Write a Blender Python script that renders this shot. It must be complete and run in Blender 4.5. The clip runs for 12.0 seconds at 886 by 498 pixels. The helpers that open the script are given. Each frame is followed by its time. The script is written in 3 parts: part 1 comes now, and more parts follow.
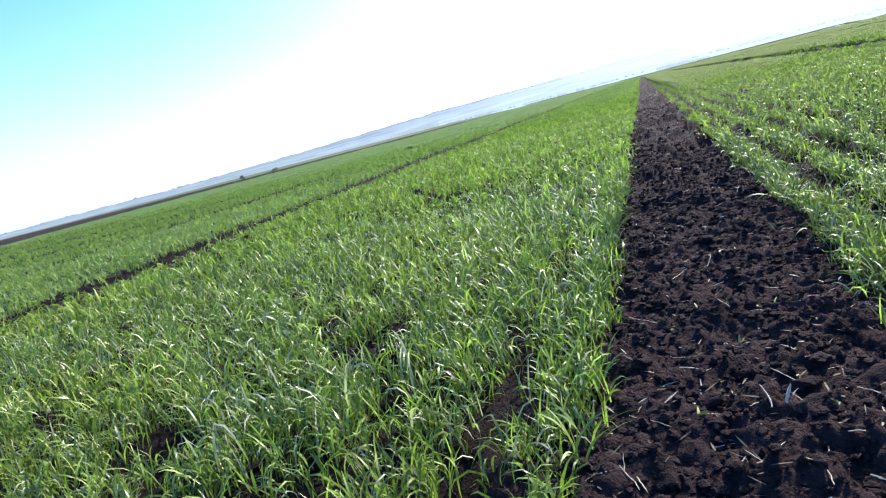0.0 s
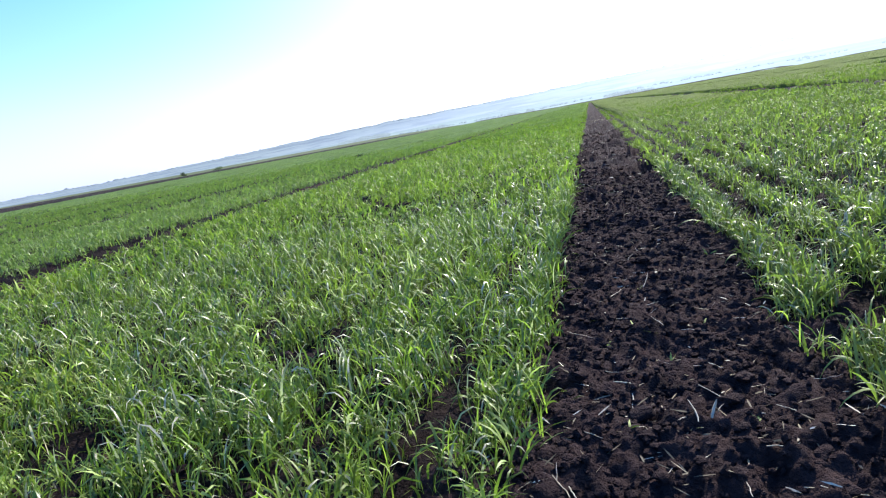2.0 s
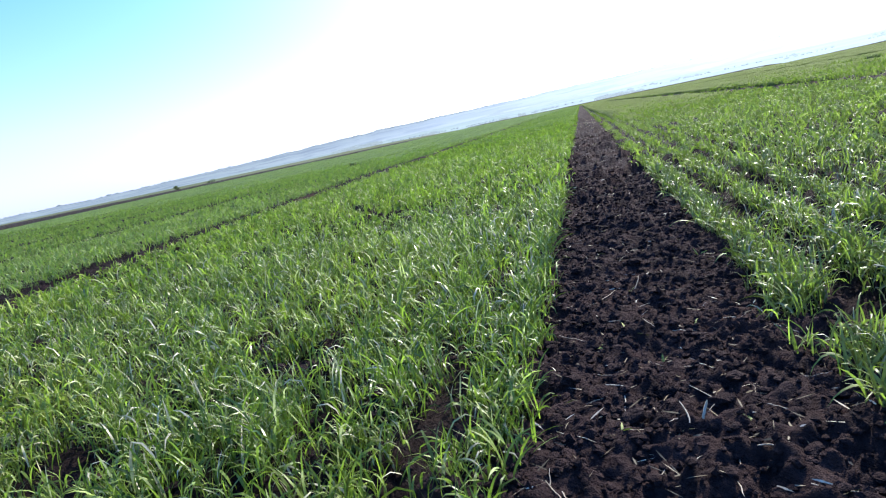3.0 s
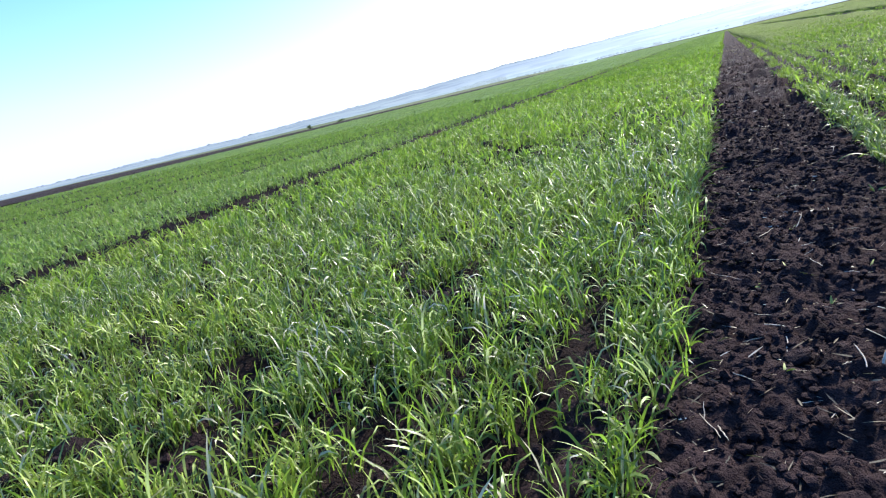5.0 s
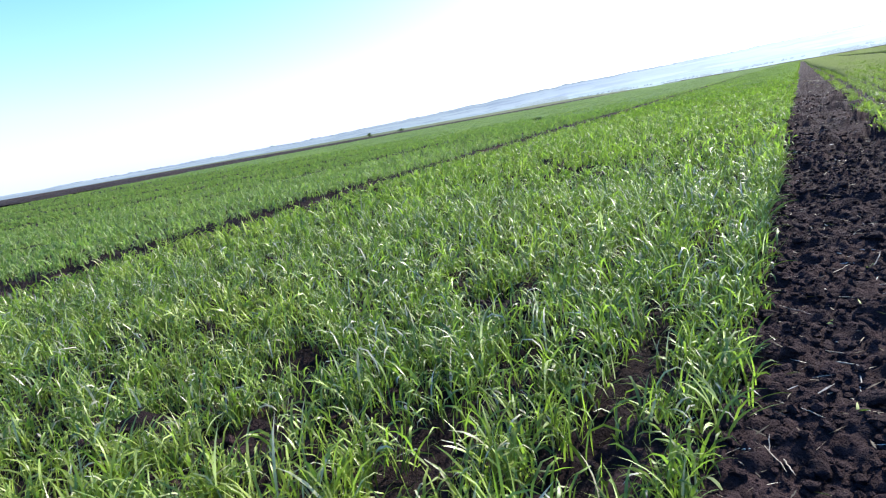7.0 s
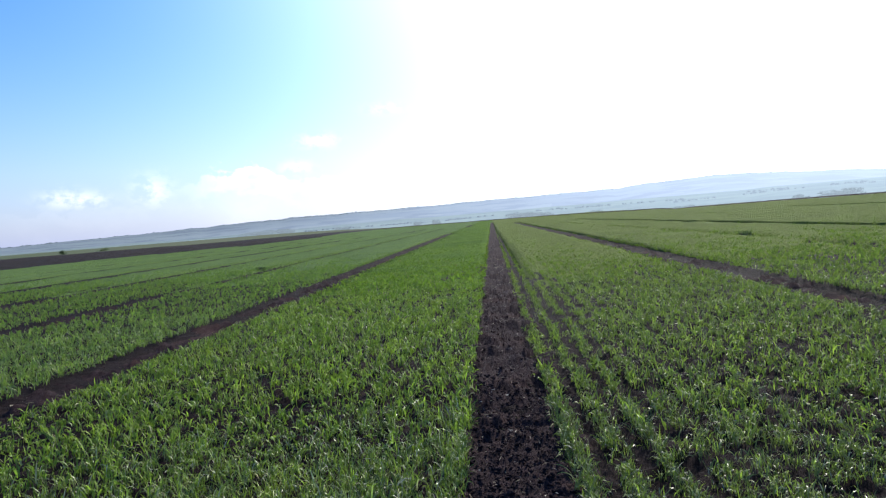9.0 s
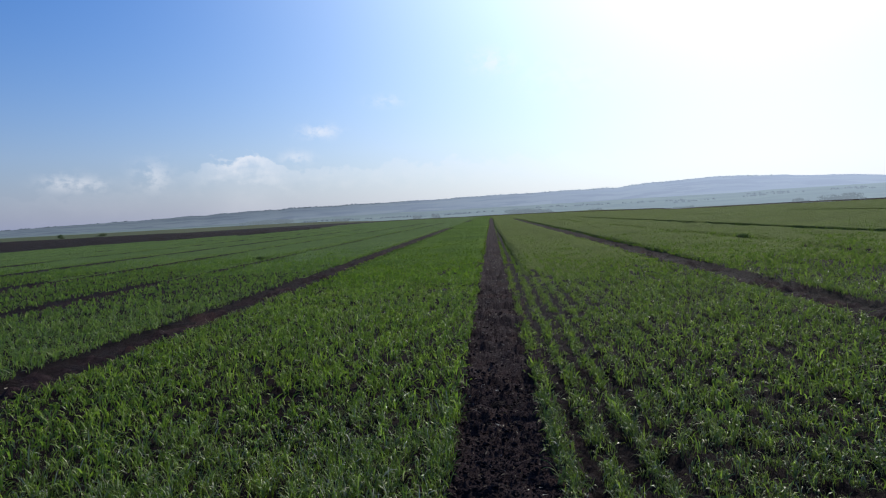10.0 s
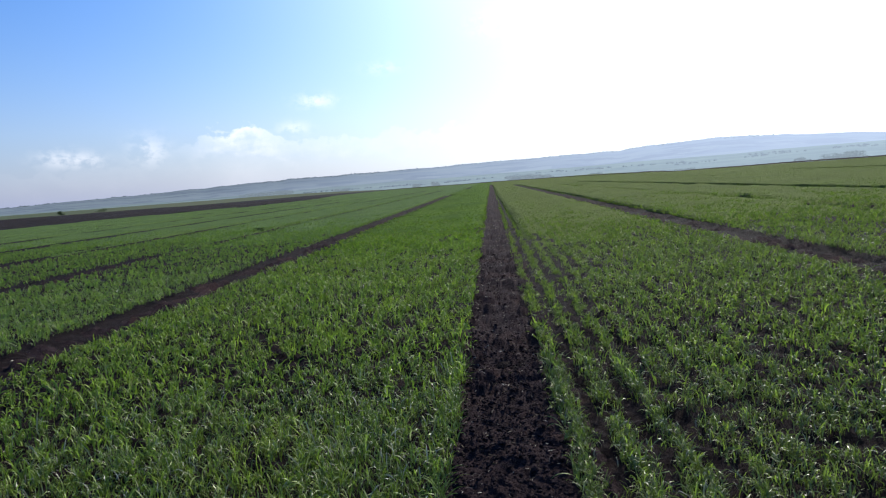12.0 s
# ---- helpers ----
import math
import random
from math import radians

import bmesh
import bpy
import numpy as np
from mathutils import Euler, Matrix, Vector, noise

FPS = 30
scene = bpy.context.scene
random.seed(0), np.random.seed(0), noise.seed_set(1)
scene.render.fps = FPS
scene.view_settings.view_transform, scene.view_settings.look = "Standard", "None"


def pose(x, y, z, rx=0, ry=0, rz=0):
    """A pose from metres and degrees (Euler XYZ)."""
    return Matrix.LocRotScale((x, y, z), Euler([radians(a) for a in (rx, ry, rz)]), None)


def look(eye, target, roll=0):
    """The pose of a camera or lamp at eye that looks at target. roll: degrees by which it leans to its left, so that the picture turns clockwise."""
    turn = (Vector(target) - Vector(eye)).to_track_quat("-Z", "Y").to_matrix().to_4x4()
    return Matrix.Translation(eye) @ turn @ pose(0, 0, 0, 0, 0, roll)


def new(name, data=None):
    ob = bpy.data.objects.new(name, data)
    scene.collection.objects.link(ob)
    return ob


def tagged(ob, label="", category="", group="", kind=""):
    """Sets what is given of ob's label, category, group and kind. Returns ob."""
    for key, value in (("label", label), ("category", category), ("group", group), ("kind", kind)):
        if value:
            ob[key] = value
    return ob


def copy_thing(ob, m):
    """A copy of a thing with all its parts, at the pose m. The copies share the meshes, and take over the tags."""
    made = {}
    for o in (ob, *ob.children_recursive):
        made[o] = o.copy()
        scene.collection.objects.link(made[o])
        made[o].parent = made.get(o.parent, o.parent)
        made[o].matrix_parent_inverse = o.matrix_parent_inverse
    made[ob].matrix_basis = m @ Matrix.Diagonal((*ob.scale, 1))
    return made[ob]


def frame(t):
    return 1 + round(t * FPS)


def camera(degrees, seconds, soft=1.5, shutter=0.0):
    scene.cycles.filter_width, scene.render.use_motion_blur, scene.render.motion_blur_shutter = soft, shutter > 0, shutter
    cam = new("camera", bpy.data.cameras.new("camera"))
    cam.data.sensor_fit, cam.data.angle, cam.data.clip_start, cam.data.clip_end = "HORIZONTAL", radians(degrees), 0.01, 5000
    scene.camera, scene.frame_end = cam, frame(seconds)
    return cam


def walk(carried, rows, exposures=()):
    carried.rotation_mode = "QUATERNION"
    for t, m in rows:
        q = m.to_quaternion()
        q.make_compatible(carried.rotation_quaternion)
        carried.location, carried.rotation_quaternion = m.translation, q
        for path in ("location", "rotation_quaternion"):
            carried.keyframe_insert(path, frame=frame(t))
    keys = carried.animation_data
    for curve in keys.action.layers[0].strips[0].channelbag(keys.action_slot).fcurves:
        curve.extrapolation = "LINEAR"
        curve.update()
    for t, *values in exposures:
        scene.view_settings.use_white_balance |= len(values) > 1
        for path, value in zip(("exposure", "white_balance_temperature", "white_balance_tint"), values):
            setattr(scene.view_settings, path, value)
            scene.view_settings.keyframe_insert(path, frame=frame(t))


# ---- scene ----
cam = camera(72.3, 12.0, soft=1.18, shutter=0.12)
PATH = [
    (0, (-0.07, 0.071, 0.407), (-0.769, 1.906, 0.023), -14.6),
    (0.5, (-0.07, 0.069, 0.411), (-0.74, 1.918, 0.041), -14.6),
    (1, (-0.058, 0.069, 0.406), (-0.503, 1.989, 0.066), -11.2),
    (1.5, (-0.063, 0.067, 0.405), (-0.558, 1.967, 0.027), -11.5),
    (2, (-0.073, 0.068, 0.401), (-0.595, 1.96, 0.015), -10.5),
    (2.5, (-0.071, 0.069, 0.4), (-0.578, 1.963, 0.008), -10.8),
    (3, (-0.063, 0.069, 0.402), (-0.568, 1.969, 0.033), -12.0),
    (3.5, (-0.061, 0.064, 0.399), (-0.677, 1.926, 0.009), -12.4),
    (3.7, (-0.079, 0.062, 0.398), (-0.809, 1.871, -0.044), -11.8),
    (5.3, (-0.1, 0.049, 0.396), (-1.022, 1.76, -0.077), -13.4),
    (5.5, (-0.103, 0.051, 0.391), (-1.051, 1.751, -0.065), -13.1),
    (6, (-0.108, 0.033, 0.396), (-1.145, 1.68, -0.064), -12.2),
    (6.5, (-0.112, 0.025, 0.396), (-1.192, 1.637, -0.089), -11.7),
    (6.7, (-0.112, 0.024, 0.396), (-1.191, 1.644, -0.063), -10.9),
    (8.3, (-0.067, 0.082, 0.584), (-0.544, 2.005, 0.31), -9.2),
    (8.5, (-0.042, 0.135, 0.734), (-0.407, 2.079, 0.438), -7.8),
    (8.7, (-0.031, 0.065, 0.885), (-0.291, 2.031, 0.627), -6.2),
    (9, (-0.02, 0.024, 0.986), (-0.186, 2.015, 0.895), -4.6),
    (9.5, (0.002, 0.024, 0.977), (-0.161, 2.018, 0.972), -5.5),
    (10, (0.009, -0.004, 0.992), (-0.154, 1.986, 0.882), -3.1),
    (10.5, (0.014, 0.0, 0.983), (-0.153, 1.987, 0.822), -3.8),
    (11, (0.016, 0.01, 0.98), (-0.083, 1.998, 0.79), -3.9),
    (11.5, (0.01, 0.001, 0.985), (-0.039, 1.991, 0.788), -3.8),
    (12, (-0.001, 0.025, 0.958), (-0.173, 2.006, 0.743), -4.4),
]
EXPOSURES = [(0, 1.4), (0.5, 1.32), (1, 1.2), (3.7, 1.2), (5.3, 1.4), (6.7, 1.42), (8.3, 0.95), (8.5, 0.86), (9, 0.46), (9.5, -0.34), (10, -0.4), (10.5, -0.18), (11, 0.0), (12, 0.06)]
walk(cam, [(t, look(eye, target, roll)) for t, eye, target, roll in PATH], EXPOSURES)

# ---- light ----
SUN_AZ, SUN_EL = 24.0, 33.0          # degrees east of the strip, degrees up
sun_way = Vector((math.sin(radians(SUN_AZ)) * math.cos(radians(SUN_EL)),
                  math.cos(radians(SUN_AZ)) * math.cos(radians(SUN_EL)), math.sin(radians(SUN_EL))))
sun = new("sun", bpy.data.lights.new("sun", "SUN"))
sun.data.energy, sun.data.angle, sun.data.color = 4.2, radians(0.6), (1.0, 0.95, 0.86)
sun.matrix_world = look(sun_way * 50, (0, 0, 0))


class Nodes:
    """Short way to write node trees."""

    def __init__(self, tree):
        self.tree = tree
        tree.nodes.clear()

    def add(self, kind, **inputs):
        n = self.tree.nodes.new(kind)
        for key, value in inputs.items():
            self.put(n, key, value)
        return n

    def put(self, n, key, value):
        slot = n.inputs[int(key[1:])] if key[0] == "i" and key[1:].isdigit() else n.inputs[key.replace("_", " ")]
        if isinstance(value, bpy.types.NodeSocket):
            self.tree.links.new(value, slot)
        elif isinstance(value, bpy.types.Node):
            self.tree.links.new(value.outputs[0], slot)
        else:
            slot.default_value = value

    def math(self, op, a, b=0.0, clamp=False):
        n = self.add("ShaderNodeMath", i0=a, i1=b)
        n.operation, n.use_clamp = op, clamp
        return n.outputs[0]

    def ramp(self, fac, *stops):
        n = self.add("ShaderNodeValToRGB", Fac=fac)
        e = n.color_ramp.elements
        for k, (p, c) in enumerate(stops):
            el = e[k] if k < 2 else e.new(p)
            el.position, el.color = p, (c if len(c) == 4 else (*c, 1))
        return n.outputs[0]

    def step(self, v, lo, hi):
        n = self.add("ShaderNodeMapRange", i0=v, i1=lo, i2=hi, i3=0.0, i4=1.0)
        n.interpolation_type = "SMOOTHSTEP"
        return n.outputs[0]

    def noise(self, vec, scale, detail=3.0, rough=0.55, distortion=0.0):
        n = self.add("ShaderNodeTexNoise", i2=scale, Detail=detail, Roughness=rough, Distortion=distortion)
        if vec is not None:
            self.put(n, "Vector", vec)
        return n.outputs[0]

    def mix(self, fac, a, b, blend="MIX"):
        n = self.add("ShaderNodeMix")
        n.data_type, n.blend_type = "RGBA", blend
        for slot, v in ((0, fac), (6, a), (7, b)):
            if isinstance(v, bpy.types.NodeSocket):
                self.tree.links.new(v, n.inputs[slot])
            else:
                n.inputs[slot].default_value = v if slot == 0 or len(v) == 4 else (*v, 1)
        return n.outputs[2]


def make_world():
    world = bpy.data.worlds.new("sky")
    scene.world = world
    world.use_nodes = True
    k = Nodes(world.node_tree)
    sky = k.add("ShaderNodeTexSky")
    sky.sky_type, sky.sun_disc = "NISHITA", False
    sky.sun_elevation, sky.sun_rotation = radians(SUN_EL), radians(SUN_AZ)
    sky.air_density, sky.dust_density, sky.ozone_density, sky.altitude = 1.35, 0.35, 3.0, 100
    way = k.add("ShaderNodeTexCoord").outputs["Generated"]
    xyz = k.add("ShaderNodeSeparateXYZ", i0=way)
    az = k.math("MULTIPLY", k.math("ARCTAN2", xyz.outputs[0], xyz.outputs[1]), 57.2958)
    el = k.math("MULTIPLY", k.math("ARCSINE", xyz.outputs[2]), 57.2958)
    def bell(v, mid, wide):
        off = k.math("DIVIDE", k.math("SUBTRACT", v, mid), wide)
        return k.math("POWER", 2.718, k.math("MULTIPLY", -1.0, k.math("MULTIPLY", off, off)))

    # a bank of cumulus low over the horizon, its tallest head towards the north-west
    flat = k.add("ShaderNodeCombineXYZ", i0=az, i1=k.math("MULTIPLY", el, 1.3), i2=0.0).outputs[0]
    puffs = k.noise(flat, 0.5, 5.0, 0.55)
    folds = k.noise(flat, 0.8, 4.0, 0.6)
    top = k.math("ADD", k.math("ADD", 3.5, k.math("MULTIPLY", k.step(az, -34.0, -25.0), 1.7)), k.math("MULTIPLY", bell(az, -22.4, 2.2), 1.5))
    top = k.math("ADD", top, k.math("MULTIPLY", k.math("SUBTRACT", puffs, 0.5), 5.0))
    under = k.math("SUBTRACT", top, el)
    bank = k.math("MULTIPLY", k.step(under, -0.05, 0.55), k.math("SUBTRACT", 1.0, k.math("MULTIPLY", k.step(under, 0.4, 2.6), 0.8)))
    bright = k.math("ADD", k.math("ADD", 0.05, k.math("MULTIPLY", k.step(az, -30.0, -19.0), 0.14)), k.math("MULTIPLY", bell(az, -22.4, 2.6), 0.55))
    bank = k.math("MULTIPLY", bank, k.math("MULTIPLY", k.math("MULTIPLY", k.step(az, -43.0, -37.0), bright), k.math("ADD", 0.5, k.math("MULTIPLY", folds, 0.95)), True))
    # a few torn wisps higher up
    wisps = 0.0
    for a0, e0, wide, tall, much in ((-36.3, 4.2, 1.5, 0.7, 0.36), (-34.3, 4.0, 1.2, 0.6, 0.3), (-29.8, 4.6, 1.4, 1.2, 0.34), (-17.7, 5.9, 1.3, 0.6, 0.4), (-15.5, 8.25, 1.6, 0.6, 0.5), (-9.2, 10.8, 1.5, 0.5, 0.3), (0.9, 13.8, 1.8, 0.9, 0.5), (9.0, 12.0, 5.0, 2.0, 0.3)):
        wisps = k.math("ADD", wisps, k.math("MULTIPLY", k.math("MULTIPLY", bell(az, a0, wide), bell(el, e0, tall)), much))
    wisps = k.math("MULTIPLY", wisps, k.step(folds, 0.36, 0.62))
    # pale haze over the horizon
    veil = k.math("MULTIPLY", k.math("POWER", 2.718, k.math("MULTIPLY", k.math("MAXIMUM", el, 0.0), -0.13)), 0.92)
    vivid = k.add("ShaderNodeHueSaturation", Color=sky.outputs[0], Saturation=1.4, Value=0.97)
    toward = k.add("ShaderNodeVectorMath", i0=way, i1=tuple(sun_way))
    toward.operation = "DOT_PRODUCT"
    aureole = k.math("POWER", k.math("MAXIMUM", toward.outputs["Value"], 0.0), 7.8)
    clear = k.mix(1.0, vivid.outputs[0], (0.93, 1.0, 1.42), "MULTIPLY")
    clear = k.mix(aureole, clear, (16.2, 19.5, 21.2))
    mist = k.mix(k.math("POWER", aureole, 0.5), (2.85, 3.55, 6.0), (16.4, 17.9, 18.9))
    hazy = k.mix(veil, clear, mist)
    out = k.mix(k.math("MAXIMUM", k.math("MULTIPLY", bank, 0.85), wisps), hazy, (11.2, 11.2, 11.7), "LIGHTEN")
    bg = k.add("ShaderNodeBackground", Color=out, Strength=0.112)
    k.add("ShaderNodeOutputWorld", Surface=bg)


make_world()


# ---- materials ----
def material(name):
    m = bpy.data.materials.new(name)
    m.use_nodes = True
    return m, Nodes(m.node_tree)


def finish(k, shader, bump=None, strength=0.5, distance=0.02):
    if bump is not None:
        b = k.add("ShaderNodeBump", Strength=strength, Distance=distance, Height=bump)
        k.put(shader, "Normal", b)
    k.add("ShaderNodeOutputMaterial", Surface=shader)


def soil_material(name, dark, light, size=1.0):
    m, k = material(name)
    at = k.add("ShaderNodeNewGeometry").outputs["Position"]
    big = k.noise(at, 1.3 * size, 4.0, 0.6)
    mid = k.noise(at, 22.0 * size, 5.0, 0.65)
    fine = k.noise(at, 240.0 * size, 4.0, 0.7)
    c = k.ramp(mid, (0.3, dark), (0.72, light))
    c = k.mix(k.step(big, 0.5, 0.75), c, (light[0] * 1.25, light[1] * 1.1, light[2] * 0.95))
    c = k.mix(k.math("MULTIPLY", k.step(fine, 0.62, 0.78), 0.30), c, (0.040, 0.033, 0.029))
    p = k.add("ShaderNodeBsdfPrincipled", Base_Color=c, Roughness=0.95)
    p.inputs["Specular IOR Level"].default_value = 0.05
    grit = k.noise(at, 85.0 * size, 4.0, 0.7)
    rel = k.math("ADD", k.math("ADD", k.math("MULTIPLY", mid, 0.8), k.math("MULTIPLY", fine, 0.4)), k.math("MULTIPLY", grit, 0.9))
    finish(k, p, rel, 1.0, 0.014 / size)
    return m


SOIL = soil_material("black_soil", (0.0182, 0.0115, 0.0122), (0.0440, 0.0278, 0.0282))
PLOUGHED = soil_material("ploughed_soil", (0.016, 0.012, 0.011), (0.045, 0.034, 0.030), 0.06)


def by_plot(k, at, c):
    """Wheat tint by plot: vivid west of the middle strip, duller east of it; further west the grey look away from the
    sun is painted in.
    """
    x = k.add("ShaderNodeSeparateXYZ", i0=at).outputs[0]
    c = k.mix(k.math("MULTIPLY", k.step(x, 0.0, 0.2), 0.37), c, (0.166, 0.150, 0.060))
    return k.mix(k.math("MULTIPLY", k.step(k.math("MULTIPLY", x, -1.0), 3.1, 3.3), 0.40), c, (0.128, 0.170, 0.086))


def leaf_material(name, low, high, dry, share, shine=0.36, glow=0.35, spec=0.5, play=1.0):
    m, k = material(name)
    g = k.add("ShaderNodeNewGeometry")
    r = g.outputs["Random Per Island"]
    c = k.ramp(r, (0.0, low), (0.75, high), (1.0 - share, high), (1.0 - share * 0.8, dry), (1.0, dry))
    patch = k.noise(g.outputs["Position"], 1.7, 3.0, 0.6)
    c = k.mix(k.math("MULTIPLY", k.step(patch, 0.42, 0.68), 0.45), c, (high[0] * 1.35, high[1] * 1.15, high[2] * 0.8))
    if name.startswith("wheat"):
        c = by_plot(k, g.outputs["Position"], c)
    vein = k.noise(g.outputs["Position"], 180.0, 2.0, 0.5)
    c = k.mix(k.math("MULTIPLY", k.step(vein, 0.5, 0.8), 0.3), c, (low[0], low[1], low[2]))
    p = k.add("ShaderNodeBsdfPrincipled", Base_Color=c, Roughness=shine)
    other = k.math("FRACT", k.math("MULTIPLY", r, 37.7))
    k.put(p, "Roughness", k.math("ADD", shine - 0.10, k.math("MULTIPLY", other, 0.24)))
    p.inputs["Specular IOR Level"].default_value = spec
    through_leaf = k.add("ShaderNodeBsdfTranslucent", Color=k.mix(0.5, c, (0.205, 0.38, 0.036), "MIX"))
    share_lit = k.math("MULTIPLY", k.math("POWER", k.math("FRACT", k.math("MULTIPLY", r, 91.3)), 1.4), glow * 2.3 * play)
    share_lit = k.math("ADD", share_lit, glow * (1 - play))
    both = k.add("ShaderNodeMixShader", i0=share_lit, i1=p, i2=through_leaf)
    k.add("ShaderNodeOutputMaterial", Surface=both)
    return m


# One leaf copied by distance; tone, gloss and translucency tuned to the brightness there.
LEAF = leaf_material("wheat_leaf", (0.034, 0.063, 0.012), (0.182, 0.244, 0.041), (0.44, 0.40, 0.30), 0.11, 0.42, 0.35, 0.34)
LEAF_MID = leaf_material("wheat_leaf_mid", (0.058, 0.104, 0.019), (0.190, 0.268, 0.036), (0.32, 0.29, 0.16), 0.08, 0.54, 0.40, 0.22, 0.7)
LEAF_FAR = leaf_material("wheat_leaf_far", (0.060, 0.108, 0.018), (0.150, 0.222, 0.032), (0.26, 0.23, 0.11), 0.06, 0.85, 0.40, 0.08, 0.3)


def canopy_material():
    """Closed young wheat seen from far off."""
    m, k = material("wheat_canopy")
    at = k.add("ShaderNodeNewGeometry").outputs["Position"]
    a = k.noise(at, 0.35, 4.0, 0.6)
    b = k.noise(at, 6.0, 4.0, 0.7)
    c = k.ramp(a, (0.3, (0.060, 0.110, 0.015)), (0.7, (0.100, 0.160, 0.021)))
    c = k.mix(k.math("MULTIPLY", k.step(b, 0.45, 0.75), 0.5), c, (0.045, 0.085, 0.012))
    # dark specks painted in for soil and shade between the leaves
    leaf_gaps = k.noise(at, 38.0, 4.0, 0.7)
    c = k.mix(k.math("MULTIPLY", k.step(leaf_gaps, 0.48, 0.66), 0.35), c, (0.022, 0.030, 0.012))
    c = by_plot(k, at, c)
    p = k.add("ShaderNodeBsdfPrincipled", Base_Color=c, Roughness=0.95)
    p.inputs["Specular IOR Level"].default_value = 0.02
    finish(k, p, b, 1.0, 0.15)
    return m


CANOPY = canopy_material()


def meadow_material():
    m, k = material("meadow")
    at = k.add("ShaderNodeNewGeometry").outputs["Position"]
    far = k.add("ShaderNodeVectorMath", i0=at)
    far.operation = "LENGTH"
    r = far.outputs["Value"]
    a = k.noise(at, 0.012, 4.0, 0.6)
    b = k.noise(at, 0.2, 4.0, 0.65)
    grass = k.ramp(a, (0.35, (0.082, 0.098, 0.046)), (0.65, (0.125, 0.122, 0.068)))
    grass = k.mix(k.math("MULTIPLY", b, 0.5), grass, (0.05, 0.075, 0.025))
    mid = k.noise(at, 22.0, 5.0, 0.65)
    fine = k.noise(at, 240.0, 4.0, 0.7)
    soil = k.ramp(mid, (0.3, (0.0100, 0.0066, 0.0066)), (0.72, (0.023, 0.0152, 0.0150)))
    soil = k.mix(k.math("MULTIPLY", k.step(fine, 0.62, 0.78), 0.35), soil, (0.034, 0.028, 0.025))
    side = k.step(k.math("MULTIPLY", k.add("ShaderNodeSeparateXYZ", i0=at).outputs[0], -1.0), 50.0, 90.0)
    c = k.mix(k.step(k.math("ADD", r, k.math("MULTIPLY", side, 90.0)), 225.0, 245.0), soil, grass)
    p = k.add("ShaderNodeBsdfPrincipled", Base_Color=c, Roughness=0.93)
    p.inputs["Specular IOR Level"].default_value = 0.06
    grit = k.noise(at, 85.0, 4.0, 0.7)
    finish(k, p, k.math("ADD", k.math("ADD", mid, k.math("MULTIPLY", fine, 0.4)), k.math("MULTIPLY", grit, 0.9)), 1.0, 0.014)
    return m


MEADOW = meadow_material()


def plain_material(name, a, b, scale, rough=0.8, bump=0.3, shine=0.4):
    m, k = material(name)
    at = k.add("ShaderNodeNewGeometry").outputs["Position"]
    rnd = k.add("ShaderNodeObjectInfo").outputs["Random"]
    n = k.noise(at, scale, 4.0, 0.6)
    c = k.ramp(n, (0.3, a), (0.7, b))
    c = k.mix(k.math("MULTIPLY", rnd, 0.6), c, (b[0] * 0.42, b[1] * 0.37, b[2] * 0.33))
    p = k.add("ShaderNodeBsdfPrincipled", Base_Color=c, Roughness=rough)
    p.inputs["Specular IOR Level"].default_value = shine
    finish(k, p, n, bump, 0.003)
    return m


STRAW = plain_material("dry_straw", (0.26, 0.21, 0.15), (0.62, 0.54, 0.43), 90.0, 0.75, 0.3, 0.15)
CHAFF = leaf_material("chaff", (0.05, 0.040, 0.028), (0.20, 0.165, 0.12), (0.55, 0.48, 0.38), 0.25, 0.7, 0.05, 0.12)
BRANCH = plain_material("bark", (0.04, 0.03, 0.022), (0.09, 0.07, 0.05), 6.0)


def distance_material(name, low, high, scale, glow):
    """Far land with autumn haze painted in: pale colour, and emission rising sunward."""
    m, k = material(name)
    at = k.add("ShaderNodeNewGeometry").outputs["Position"]
    a = k.noise(at, scale, 4.0, 0.6)
    b = k.add("ShaderNodeTexVoronoi", i2=scale * 0.9)
    k.put(b, "Vector", at)
    fields = k.add("ShaderNodeSeparateColor", i0=b.outputs["Color"]).outputs[0]
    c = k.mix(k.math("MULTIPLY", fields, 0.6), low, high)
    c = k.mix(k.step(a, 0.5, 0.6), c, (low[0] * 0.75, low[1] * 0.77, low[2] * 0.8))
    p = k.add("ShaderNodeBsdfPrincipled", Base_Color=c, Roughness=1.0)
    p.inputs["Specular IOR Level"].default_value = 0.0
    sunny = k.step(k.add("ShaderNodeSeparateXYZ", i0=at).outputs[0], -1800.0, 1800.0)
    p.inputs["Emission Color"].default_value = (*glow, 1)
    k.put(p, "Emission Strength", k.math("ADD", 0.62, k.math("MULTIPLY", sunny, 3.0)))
    finish(k, p)
    return m


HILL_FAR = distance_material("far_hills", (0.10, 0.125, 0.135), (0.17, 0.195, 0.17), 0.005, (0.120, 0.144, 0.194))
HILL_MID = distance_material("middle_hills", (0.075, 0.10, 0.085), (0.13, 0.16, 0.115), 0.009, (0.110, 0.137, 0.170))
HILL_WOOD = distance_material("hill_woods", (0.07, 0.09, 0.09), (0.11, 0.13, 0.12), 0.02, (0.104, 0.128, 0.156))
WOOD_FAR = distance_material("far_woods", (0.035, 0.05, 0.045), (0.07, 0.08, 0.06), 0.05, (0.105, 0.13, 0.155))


# ---- helpers for meshes ----
TABLE = np.random.RandomState(7).rand(256, 256)


